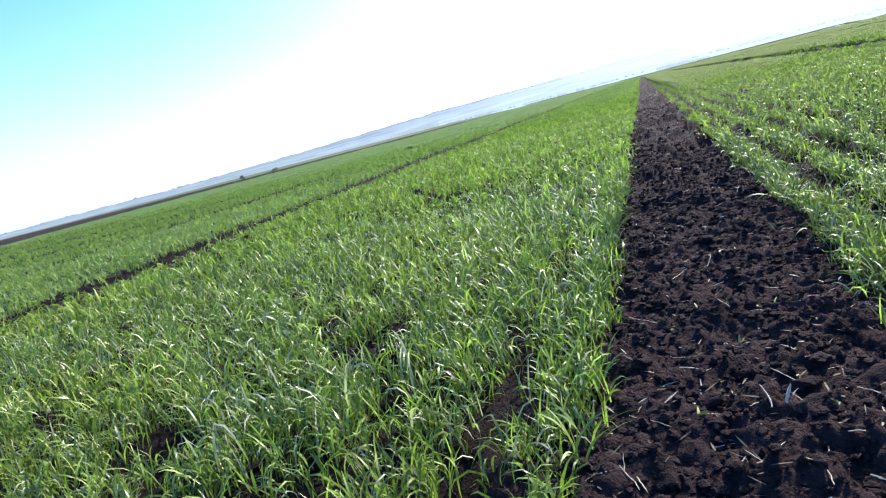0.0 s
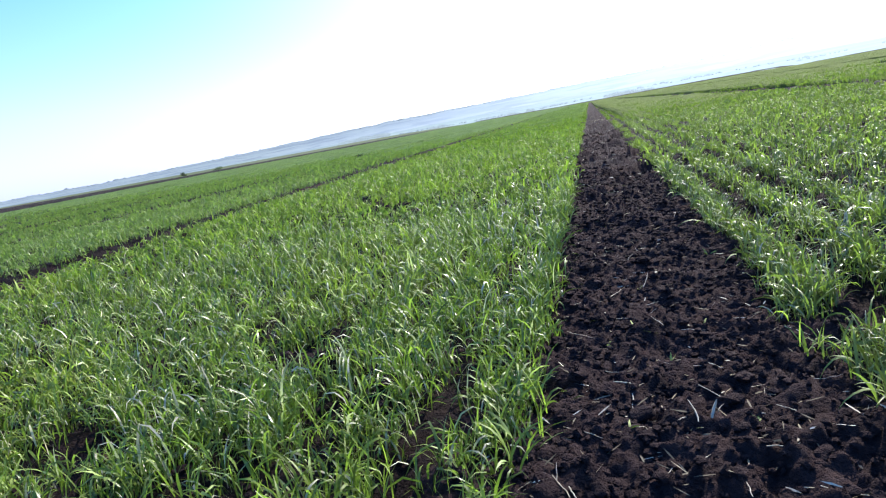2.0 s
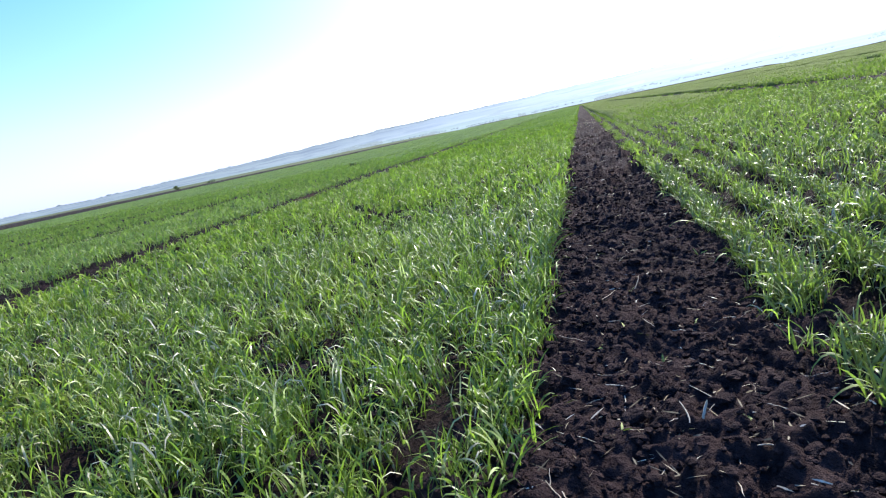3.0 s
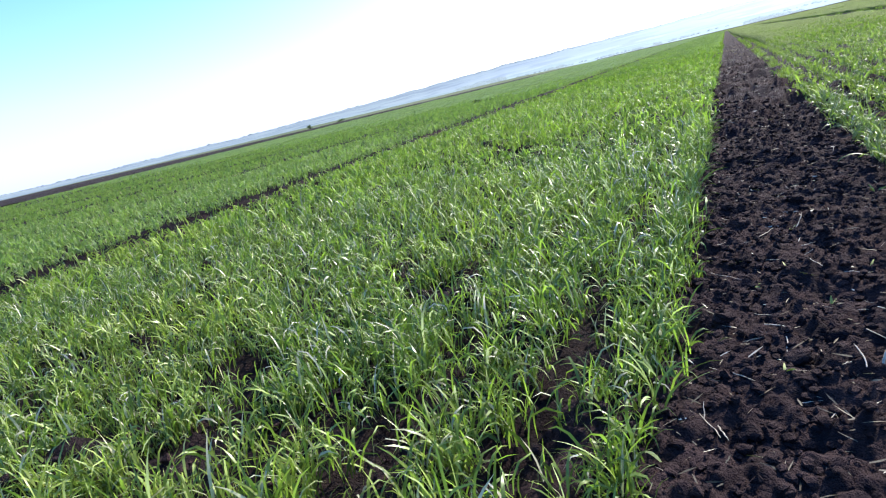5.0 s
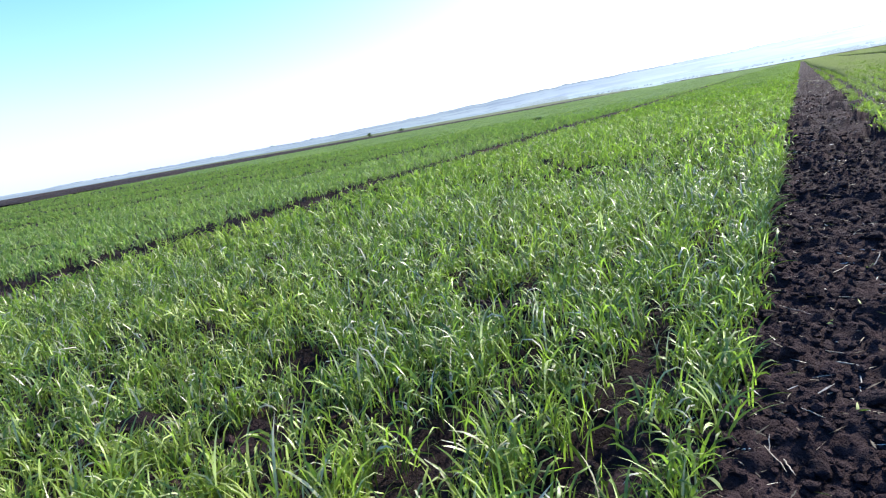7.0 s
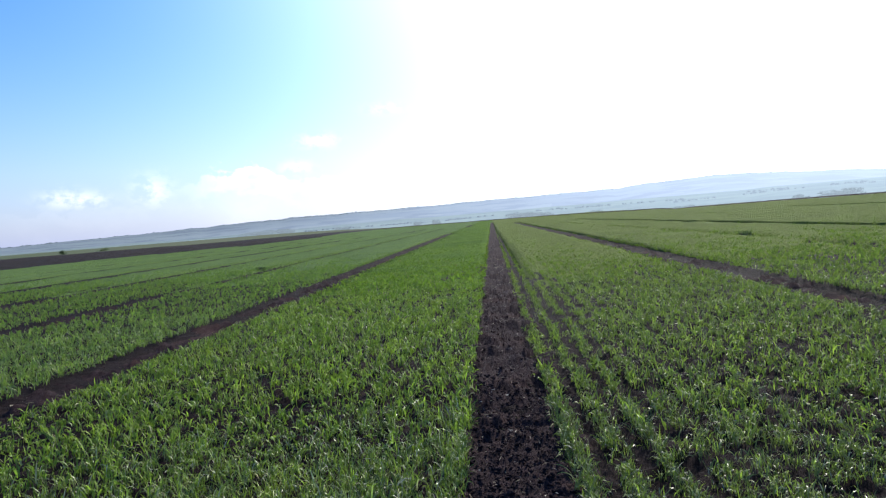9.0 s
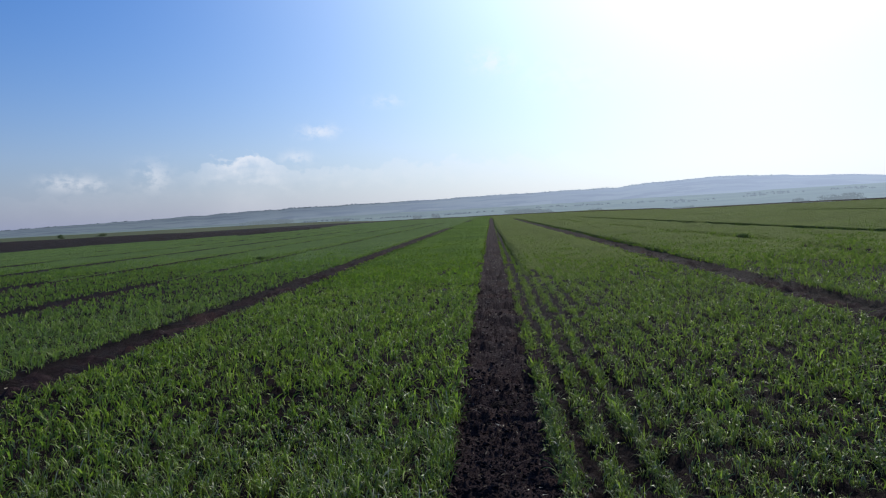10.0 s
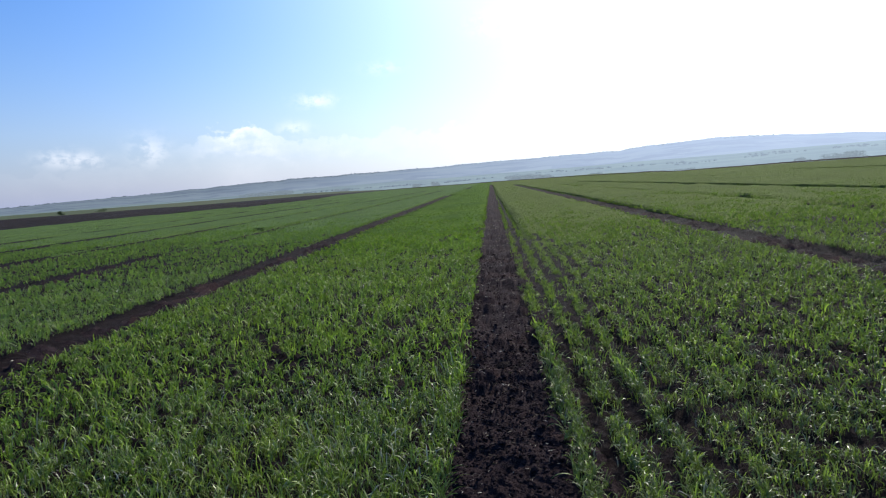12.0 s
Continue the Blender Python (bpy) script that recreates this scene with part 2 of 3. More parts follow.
def vnoise(x, y, size, shift=0):
    """Smooth value noise from 0 to 1 with lumps of the given size in metres."""
    u, v = np.asarray(x) / size + shift * 17.3, np.asarray(y) / size + shift * 5.7
    i, j = np.floor(u).astype(int), np.floor(v).astype(int)
    a, b = u - i, v - j
    a, b = a * a * (3 - 2 * a), b * b * (3 - 2 * b)
    t = lambda p, q: TABLE[p % 256, q % 256]
    return (t(i, j) * (1 - a) + t(i + 1, j) * a) * (1 - b) + (t(i, j + 1) * (1 - a) + t(i + 1, j + 1) * a) * b


def mesh_from(name, verts, quads=None, tris=None, smooth=True):
    """A mesh from arrays of vertices, four-cornered and three-cornered faces."""
    me = bpy.data.meshes.new(name)
    loops, starts, at = [], [], 0
    for faces in (quads, tris):
        if faces is not None and len(faces):
            faces = np.asarray(faces, dtype=np.int32)
            loops.append(faces.ravel())
            starts.append(at + np.arange(len(faces), dtype=np.int32) * faces.shape[1])
            at += faces.size
    loops, starts = np.concatenate(loops), np.concatenate(starts)
    me.vertices.add(len(verts))
    me.vertices.foreach_set("co", np.asarray(verts, dtype=np.float32).ravel())
    me.loops.add(len(loops))
    me.loops.foreach_set("vertex_index", loops)
    me.polygons.add(len(starts))
    me.polygons.foreach_set("loop_start", starts)
    me.polygons.foreach_set("use_smooth", np.full(len(starts), smooth))
    me.update(calc_edges=True)
    return me


def grid_mesh(name, xs, ys, height):
    X, Y = np.meshgrid(xs, ys, indexing="ij")
    Z = height(X, Y)
    n, m = X.shape
    i = (np.arange(n - 1)[:, None] * m + np.arange(m - 1)[None, :]).ravel()
    return mesh_from(name, np.stack([X, Y, Z], -1).reshape(-1, 3), np.stack([i, i + m, i + m + 1, i + 1], -1))


def setting(name, me, mat, label, category, kind="structure"):
    me.materials.append(mat)
    return tagged(new(name, me), label, category, kind=kind)


def part(name, me, mat, parent, label=""):
    if mat is not None and not me.materials:
        me.materials.append(mat)
    ob = new(name, me)
    ob.parent = parent
    return tagged(ob, label)


# ---- the plan ----
PITCH, HALF = 3.16, 0.19      # from strip to strip, half the middle strip's bare width
ROW = 0.1625                  # between drill rows
FIELD_END = 235.0


def plough_edge(y):
    """Where the wheat meets the ploughed land."""
    return np.interp(y, [-70, 40, 50, 60, 75, 104, 130], [-28.5, -28.5, -23.5, -21.3, -22.0, -27.0, -33.0])




def swell(x, y):
    """The lie of the land: nearly level, then falling into a broad valley."""
    r = np.hypot(x, y) - 300 * np.clip((-x - 60) / 150, 0, 1)
    east = np.clip((np.degrees(np.arctan2(x, np.maximum(y, 1.0))) - 8) / 8, 0, 1)
    t = np.clip((r - 230 + 138 * east) / (700 - 500 * east), 0, 1)
    u = np.clip((-x - 8) / 16, 0, 1)
    v = np.clip((np.hypot(x, y) - 170) / 250, 0, 1) * np.clip((-x - 50) / 70, 0, 1)
    return -7 * t * t * (3 - 2 * t) + 0.17 * u * u * (3 - 2 * u) + 1.3 * v


def bumps(x, y, cell, shift):
    """Round lumps, one in each cell of an uneven raster."""
    x = x + (vnoise(x, y, cell * 0.45, shift) - 0.5) * cell * 0.5
    y = y + (vnoise(x, y, cell * 0.45, shift + 1) - 0.5) * cell * 0.5
    i, j = np.floor(x / cell).astype(int), np.floor(y / cell).astype(int)
    best = np.zeros_like(x)
    for di in (-1, 0, 1):
        for dj in (-1, 0, 1):
            p, q = (i + di + shift * 31) % 256, (j + dj + shift * 57) % 256
            cx, cy = (i + di + TABLE[p, q]) * cell, (j + dj + TABLE[q, p]) * cell
            r = cell * (0.18 + 0.5 * TABLE[(p + 91) % 256, q] ** 1.6)
            best = np.maximum(best, r * np.clip(1 - ((x - cx) ** 2 + (y - cy) ** 2) / (r * r), 0, None) ** 0.8)
    return best


def billow(x, y, size, turn, shift):
    """Rounded lumps with sharp creases between them, from 0 to 1."""
    c, d = math.cos(turn), math.sin(turn)
    return np.abs(2 * vnoise(x * c - y * d, x * d + y * c, size, shift) - 1)


def clods(x, y):
    """Crumbly relief of the tilled soil: uneven cross ridges, rounded clods, hollows and crumbs."""
    bent = x + 0.06 * (vnoise(x, y, 0.12, 51) - 0.5)
    along = y + 0.05 * (vnoise(x, y, 0.10, 52) - 0.5)
    total = -0.006 - 0.02 * np.clip(vnoise(x * 0.6, y, 0.13, 4) - 0.62, 0, 1)
    for size, tall, flat, turn, shift in ((0.12, 0.018, 0.55, 0.2, 3), (0.064, 0.015, 0.6, -0.25, 5), (0.036, 0.012, 0.7, 0.4, 7), (0.019, 0.008, 0.85, 0.9, 9), (0.0105, 0.009, 1.0, 0.4, 11)):
        c, d = math.cos(turn), math.sin(turn)
        total = total + tall * (vnoise((bent * c - along * d) * flat, bent * d + along * c, size, shift) - 0.5)
    total = total + 0.007 * billow(x, y, 0.048, 0.5, 31) + 0.005 * billow(x, y, 0.024, 1.3, 33) + 0.007 * billow(x, y, 0.012, 2.2, 35)
    return total + 0.26 * bumps(x, y, 0.07, 45) + 0.22 * bumps(x, y, 0.026, 39)


STRIP_ENDS = {0: 111, -1: 47, 1: 80, -2: 60, 2: 60, -3: 60, 3: 80}   # where the relief of each strip ends


def ground_height(x, y):
    """The sheet under the crop; it dips below the nearest bare strips, which carry their own relief."""
    near = np.clip(1.6 - np.hypot(x, y - 1) / 12, 0, 1)
    n = np.round(x / PITCH).astype(int)
    end = np.zeros_like(x)
    for k, reach in STRIP_ENDS.items():
        end = np.where(n == k, reach, end)
    dip = np.clip((0.30 - np.abs(x - n * PITCH)) / 0.08, 0, 1) * (y > -40) * (y < end)
    rough = 0.03 * (vnoise(x, y, 0.21, 3) - 0.5) + 0.5 * bumps(x, y, 0.10, 31) + 0.75 * bumps(x, y, 0.055, 33) - 0.018
    return swell(x, y) + rough * near - 0.05 * dip


def strip_height(x, y):
    n = np.round(x / PITCH)
    edge = np.clip((np.abs(x - n * PITCH) - 0.30) / 0.07, 0, 1)
    far = np.where(n == 0, np.clip((np.hypot(x, y) - 1.8) / 1.4, 0, 1), 1.0)
    bent = x + 0.12 * (vnoise(x, y, 0.3, 53) - 0.5)
    coarse = 0.05 * (vnoise(bent * 0.4, y + 0.15 * bent, 0.15, 41) - 0.5) + 0.036 * (vnoise(bent * 0.5, y, 0.075, 42) - 0.5) + 0.026 * (vnoise(x * 0.7, y, 0.04, 44) - 0.5) + 0.2 * bumps(x, y, 0.10, 43) - 0.01
    return swell(x, y) + clods(x, y) + far * np.where(n == 0, 1.25, 1.6) * coarse - np.where(n == 0, 0.0, 0.045) - 0.07 * edge


def spread(start, stop, first, growth):
    out, step = [start], first
    while out[-1] < stop:
        out.append(out[-1] + step)
        step *= growth
    return out


def make_ground():
    side = spread(2.0, 4700, 0.025, 1.13)
    xs = np.array([-v for v in side[::-1]] + list(np.arange(-1.98, 1.99, 0.03)) + side)
    ys = np.array([-v for v in spread(-0.18, 4700, 0.05, 1.17)[::-1]] + list(np.arange(0.205, 3.5, 0.025)) + spread(3.5, 4700, 0.026, 1.058))
    setting("ground", grid_mesh("ground", xs, ys, ground_height), MEADOW,
            "level black crumbly soil of a farm field running into meadow", "ground")
    for n, end in STRIP_ENDS.items():
        across = np.arange(-0.372, 0.373, (0.0048, 0.021, 0.03, 0.03)[abs(n)]) + n * PITCH
        behind = [-v for v in spread(0.4, 40, 0.05, 1.14)[::-1]]
        along = behind + list(np.arange(-0.38, 0.4, 0.02)) + (list(np.arange(0.4, 1.9, 0.0048)) + spread(1.9, end, 0.0056, 1.023) if n == 0 else spread(0.4, end, 0.025 + 0.005 * abs(n), 1.007))
        me = grid_mesh("bare_strip", across, np.array(along), strip_height)
        setting("bare_strip_%d" % (n + 4), me, SOIL, "bare strip of crumbly black soil between wheat plots", "soil strip")


make_ground()


def make_ploughed():
    xs = np.concatenate([-np.array(spread(20.5, 420, 0.5, 1.042))[::-1]])
    ys = np.array(spread(-70, 0, 3, 1.0) + spread(1, 380, 0.7, 1.012))
    X, Y = np.meshgrid(xs, ys, indexing="ij")
    outside = X > plough_edge(Y)
    X = np.minimum(X, plough_edge(Y))

    def h(x, y):
        return swell(x, y) + 0.03 + 0.11 * (vnoise(x, y, 1.1, 6) - 0.5) + 0.08 * (vnoise(x, y, 0.5, 7) - 0.5)
    far = np.interp(-xs, [28, 92, 106, 125, 200, 420], [97, 162, 146, 146, 168, 168])
    keep = Y < far[:, None]
    n, m = X.shape
    i = (np.arange(n - 1)[:, None] * m + np.arange(m - 1)[None, :])
    ok = (keep[:-1, :-1] & keep[1:, 1:] & keep[1:, :-1] & keep[:-1, 1:] & ~outside[:-1, :-1]).ravel()
    i = i.ravel()[ok]
    me = mesh_from("ploughed_field", np.stack([X, Y, h(X, Y)], -1).reshape(-1, 3), np.stack([i, i + m, i + m + 1, i + 1], -1))
    setting("ploughed_field", me, PLOUGHED, "bare dark brown ploughed land beside the green wheat", "field")


make_ploughed()

# bare strips between the plots: sideways place and the stretches along which they show
STRIPS = {0: [(-60, 112)], -1: [(-60, 47), (74, 96)], 1: [(-60, 84)]}
STRIPS[2], STRIPS[3] = [(10.5, 13), (14.5, 23), (26, 34), (44, 58)], [(-60, 70)]
STRIPS[4], STRIPS[5], STRIPS[6], STRIPS[7] = [], [(43, 58)], [], [(-60, 48)]
for n in range(2, 12):
    STRIPS.setdefault(-n, [(-60, 60 + 9 * (n % 4))])
    STRIPS.setdefault(n, [])


def on_strip(x, y):
    """How far into a bare strip each place lies; above zero is bare."""
    n = np.round(x / PITCH).astype(int)
    off = np.abs(x - n * PITCH)
    width = np.interp(np.abs(n) - 0.3 * (n == 2), [0, 1, 2, 3, 5], [HALF, 0.255, 0.22, 0.29, 0.34]) + 0.05 * (vnoise(x * 0 + n * 3.1, y, 0.35, 9) - 0.5)
    width = np.where(n == 2, width - 0.12, np.where(n >= 3, width - 0.08, width))
    width = np.where(np.abs(n) > 1, width + 0.12 * (vnoise(x * 0 + n * 7.7, y, 4.0, 10) - 0.5) + np.where(n <= -3, 0.07, 0.0), width)
    bare = np.zeros_like(x)
    for k, spans in STRIPS.items():
        for a, b in spans:
            bare = np.where((n == k) & (y > a) & (y < b), 1.0, bare)
    return np.where(bare > 0, width - off, -1.0)


# ---- the wheat ----
def blades(rng, base, length, width, lean, bend, turn, segs):
    """Ribbons that rise from base, lean and bend over, and end in a point."""
    n = len(base)
    s = np.linspace(0, 1, segs + 1)
    ang = lean[:, None] + bend[:, None] * (s[None, :] ** 1.6)
    way = np.stack([np.cos(turn), np.sin(turn), np.zeros(n)], -1)
    side = np.stack([-np.sin(turn), np.cos(turn), np.zeros(n)], -1)
    mid = 0.5 * (ang[:, 1:] + ang[:, :-1])
    step = (length / segs)[:, None, None] * (np.sin(mid)[..., None] * way[:, None, :] + np.cos(mid)[..., None] * np.array([0, 0, 1.0]))
    line = np.concatenate([np.zeros((n, 1, 3)), np.cumsum(step, 1)], 1) + base[:, None, :]
    twist = rng.uniform(-1.6, 1.6, n)[:, None] * s[None, :] + rng.uniform(-0.4, 0.4, n)[:, None]
    norm = np.cos(ang)[..., None] * way[:, None, :] - np.sin(ang)[..., None] * np.array([0, 0, 1.0])
    across = np.cos(twist)[..., None] * side[:, None, :] + np.sin(twist)[..., None] * norm
    wide = np.clip(0.55 + 2.2 * s, 0, 1) * np.clip(1.25 * (1 - s ** 2.2), 0, 1)
    half = across * (0.5 * width[:, None] * wide[None, :])[..., None]
    pairs = np.stack([line[:, :-1] - half[:, :-1], line[:, :-1] + half[:, :-1]], 2).reshape(n, segs * 2, 3)
    verts = np.concatenate([pairs, line[:, -1:]], 1)
    per = segs * 2 + 1
    start = (np.arange(n) * per)[:, None]
    q = np.array([[2 * j, 2 * j + 1, 2 * j + 3, 2 * j + 2] for j in range(segs - 1)]).reshape(-1, 4)
    quads = (start[:, :, None] + q[None]).reshape(-1, 4) if segs > 1 else np.zeros((0, 4), int)
    tris = start + np.array([[per - 3, per - 2, per - 1]])
    return verts.reshape(-1, 3), quads, tris


HOLES = ((-0.91, 0.78, 0.07), (0.69, 2.6, 0.09), (-0.79, 0.54, 0.08), (0.40, 2.47, 0.05), (-0.29, 0.80, 0.05), (-0.29, 0.60, 0.05), (-1.0, 0.53, 0.05),
         (0.29, 1.10, 0.05), (1.43, 3.04, 0.08), (-0.55, 0.62, 0.04), (0.25, 1.02, 0.065), (0.25, 0.82, 0.035), (0.26, 0.67, 0.07), (0.33, 0.98, 0.05),
         (0.69, 2.30, 0.07), (1.25, 2.55, 0.07), (0.69, 3.2, 0.06), (0.33, 2.3, 0.05))


def sow(rng, x0, x1, y0, y1, density, inside):
    """Places of plants in drill rows."""
    n = int((x1 - x0) * (y1 - y0) * density)
    row = np.floor(rng.uniform(x0, x1, n) / ROW) + 0.5
    y = rng.uniform(y0, y1, n)
    x = row * ROW
    open_rows = (x > 0.2) & (x < 1.15)
    filled = vnoise(x * 9, y, 0.7, 24) * np.clip(1.6 - y / 9, 0.45, 1)
    loose = np.where(open_rows, 0.015 + 0.021 * filled + 0.018 * np.clip((x - 0.55) / 0.4, 0, 1), np.where((np.abs(x) < 1.4) & (y < 1.6), 0.039, 0.047))
    x = x + (vnoise(x, y, 0.3, 11) - 0.5) * 0.03 + rng.normal(0, 1, n) * loose
    ok = inside(x, y) & (on_strip(x, y) < -0.005)
    thin = vnoise(x, y, 0.42, 12) * 0.6 + vnoise(x, y, 0.16, 13) * 0.4
    bare = np.where((x > 0.1) & (x < 3.2), 0.25, np.where(y < 0.95, 0.27, 0.17))
    ok &= thin > bare * rng.uniform(0.7, 1.1, n)
    for hx, hy, hr in HOLES:
        ok &= np.hypot(x - hx, y - hy) > hr * rng.uniform(0.7, 1.2, n)
    return x[ok], y[ok]


def make_wheat():
    rng = np.random.RandomState(3)
    # reach, plants to the square metre, leaves of a plant, segments and width of a leaf, whether it is the crop behind and beside the walk
    zones = [(-1, 1.45, 1400, 10, 4, 0.0031, False), (1.45, 2.9, 950, 8, 3, 0.0038, False), (2.9, 8.5, 420, 5, 3, 0.0073, False), (8.5, 21, 145, 3, 2, 0.0195, False),
             (21, 58, 36, 1, 2, 0.043, False), (58, 150, 9, 1, 1, 0.09, False), (-1, 7.5, 240, 3, 2, 0.0165, True)]
    plots = {}
    for near, reach, density, many, segs, wide, behind in zones:
        def inside(x, y, near=near, reach=reach, behind=behind):
            r = np.hypot(x, y)
            az = np.degrees(np.arctan2(x, y + 0.9))
            blur = r * rng.uniform(0.85, 1.15, len(x))
            ahead = (az > -74) & (az < 36 + 34 / (1 + r))
            return (blur >= near) & (blur < reach) & (~ahead | (y < -0.6) if behind else ahead) & (x > plough_edge(y) + 0.3)
        x, y = sow(rng, max(-reach * 1.15, -28.5), reach * (1.0 if behind else 0.85), -reach if behind else -0.6, reach * 1.15, density, inside)
        vigour = (0.66 + 0.48 * vnoise(x, y, 0.5, 14) + np.where((x > 0.1) & (x < 3.1), -0.06, 0.04)) * rng.uniform(0.8, 1.2, len(x))
        facing = rng.uniform(0, 2 * math.pi, len(x))
        # each plant sends up a few leaves; the outer ones arch over, the inner ones stand
        order = np.tile(np.arange(many), len(x))
        x, y, vigour, facing = (np.repeat(v, many) for v in (x, y, vigour, facing))
        n = len(x)
        inner = order < max(1, many // 3)
        turn = facing + order * 2.4 + rng.normal(0, 0.7, n)
        length = np.where(inner, rng.uniform(0.042, 0.078, n), rng.uniform(0.028, 0.086, n)) * vigour
        lean = np.where(inner, np.abs(rng.normal(0.05, 0.16, n)), np.abs(rng.normal(0.26, 0.30, n)))
        bend = np.where(inner, rng.uniform(0.1, 1.3, n), rng.uniform(0.4, 3.4, n))
        # leaves also part from the short upright shoot above the soil
        rise = np.where(inner, 0.0, rng.uniform(0, 0.042, n) * vigour)
        base = np.stack([x + rng.normal(0, 0.009, n), y + rng.normal(0, 0.009, n), swell(x, y) - 0.004 + rise], -1)
        width = wide * rng.uniform(0.55, 1.3, n) * np.where(inner, 0.85, 1.0)
        slim = (x > 0.2) & (x < 0.85) & (y > 6)
        width, length = np.where(slim, width * 0.75, width), np.where(slim, length * 0.8, length)
        plot = np.where(x < 0, np.maximum(np.floor(x / PITCH), -8), np.minimum(np.floor(x / PITCH), 6)).astype(int)
        for p in np.unique(plot):
            w = plot == p
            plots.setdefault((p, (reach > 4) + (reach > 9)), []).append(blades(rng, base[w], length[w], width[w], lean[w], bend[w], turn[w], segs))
    for p in sorted(plots):
        at, V, Q, T = 0, [], [], []
        for v, q, t in plots[p]:
            V.append(v), Q.append(q + at), T.append(t + at)
            at += len(v)
        me = mesh_from("wheat_crop", np.concatenate(V), np.concatenate(Q), np.concatenate(T))
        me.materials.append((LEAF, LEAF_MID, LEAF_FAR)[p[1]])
        tagged(new("wheat_crop", me), "bright green young winter wheat growing in drill rows on black soil", "wheat", "wheat plots", "stuff")


make_wheat()


def make_canopy():
    """The closed crop further out, plot by plot, as a low uneven sheet between the bare strips."""
    GAP = {0: 0.24, 1: 0.34, -1: 0.34, -2: 0.31, 3: 0.28, -3: 0.38}
    for p in list(range(-9, 0)) + list(range(0, 26)):
        left, right = (n if n in (-5, -4, -3, -2, -1, 0, 1, 3, 7) else None for n in (p, p + 1))
        a = p * PITCH + (0.0 if left is None else GAP.get(p, 0.46))
        b = (p + 1) * PITCH - (0.0 if right is None else GAP.get(p + 1, 0.46))
        start = 5.0 if p == 0 else 4.0 if p == -1 else 3.0 + 2.0 * min(abs(p), 3) if p < 0 else 5.0
        ys = np.array([-v for v in spread(0.3, 60, 0.4, 1.09)[::-1]] + list(np.arange(0, start, 0.5)) + spread(start, FIELD_END, 0.3, 1.025))
        xs = np.concatenate([[a], np.linspace(a + 0.02, b - 0.02, 11), [b]])
        X, Y = np.meshgrid(xs, ys, indexing="ij")
        share = (X - a) / (b - a)
        X = X + 0.09 * (vnoise(Y * 0 + p, Y, 0.6, 18) - 0.5) * (1 - share) * (left is not None) + 0.09 * (vnoise(Y * 0 + p + 9, Y, 0.6, 19) - 0.5) * share * (right is not None)
        if p == 0:      # the open drill rows beside the strip stay free of it
            X = X + (1 - share) * np.interp(Y, [-60, 14, 42], [0.22, 0.20, 0.0])
        edge = np.ones_like(X)
        for side, n in ((0, left), (-1, right)):
            if n is not None:
                bare = np.zeros(len(ys), bool)
                for y0, y1 in STRIPS[n]:
                    bare |= (ys > y0) & (ys < y1)
                edge[side] = np.where(bare, 0.0, 1.0)
                X[side] = np.where(bare, X[side], n * PITCH)
        beside = np.where(X > 0, X - 0.75 * np.maximum(Y, 0) - 2.6, -1.0)
        rise = np.clip(np.maximum(np.maximum((Y - start) / (10 if p >= 0 else 12), (-Y - 1.2) / 7), beside / 8), 0, 1)
        Z = swell(X, Y) + edge * rise * (0.045 + 0.02 * vnoise(X, Y, 0.7, 15)) + 0.06 * (vnoise(X, Y, 0.33, 16) - 0.5) * edge * np.clip(1.4 * rise, 0, 1) - 0.035 * (1 - rise) - 0.07 * (1 - rise) ** 4
        Z = np.where((edge > 0) & (X > plough_edge(Y)) & (on_strip(X, Y) < -0.02), Z, swell(X, Y) - 0.12)
        n, m = X.shape
        i = (np.arange(n - 1)[:, None] * m + np.arange(m - 1)[None, :]).ravel()
        me = mesh_from("wheat_canopy", np.stack([X, Y, Z], -1).reshape(-1, 3), np.stack([i, i + m, i + m + 1, i + 1], -1))
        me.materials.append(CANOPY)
        tagged(new("wheat_canopy", me), "closed green stand of young wheat in the far part of the field", "wheat", "far wheat plots", "stuff")


make_canopy()


def make_track():
    """A dark dirt track along the far end of the field."""
    line = [(-27, 150), (-10, 190), (6, 200), (20, 160), (27, 118), (38, 106), (44, 91), (62, 72), (90, 52)]
    t = np.linspace(0, 1, 90)
    k = np.linspace(0, 1, len(line))
    x, y = np.interp(t, k, [p[0] for p in line]), np.interp(t, k, [p[1] for p in line])
    off = np.linspace(-2.6, 2.6, 5)
    X, Y = np.repeat(x[:, None], 5, 1), y[:, None] + off[None, :]
    Z = swell(X, Y) + 0.26 + 0.08 * (vnoise(X, Y, 2.0, 17) - 0.5) - 0.14 * (np.abs(off)[None, :] > 2)
    i = (np.arange(89)[:, None] * 5 + np.arange(4)[None, :]).ravel()
    me = mesh_from("dirt_track", np.stack([X, Y, Z], -1).reshape(-1, 3), np.stack([i, i + 5, i + 6, i + 1], -1))
    setting("dirt_track", me, PLOUGHED, "dark bare dirt track along the far end of the wheat", "track")


make_track()


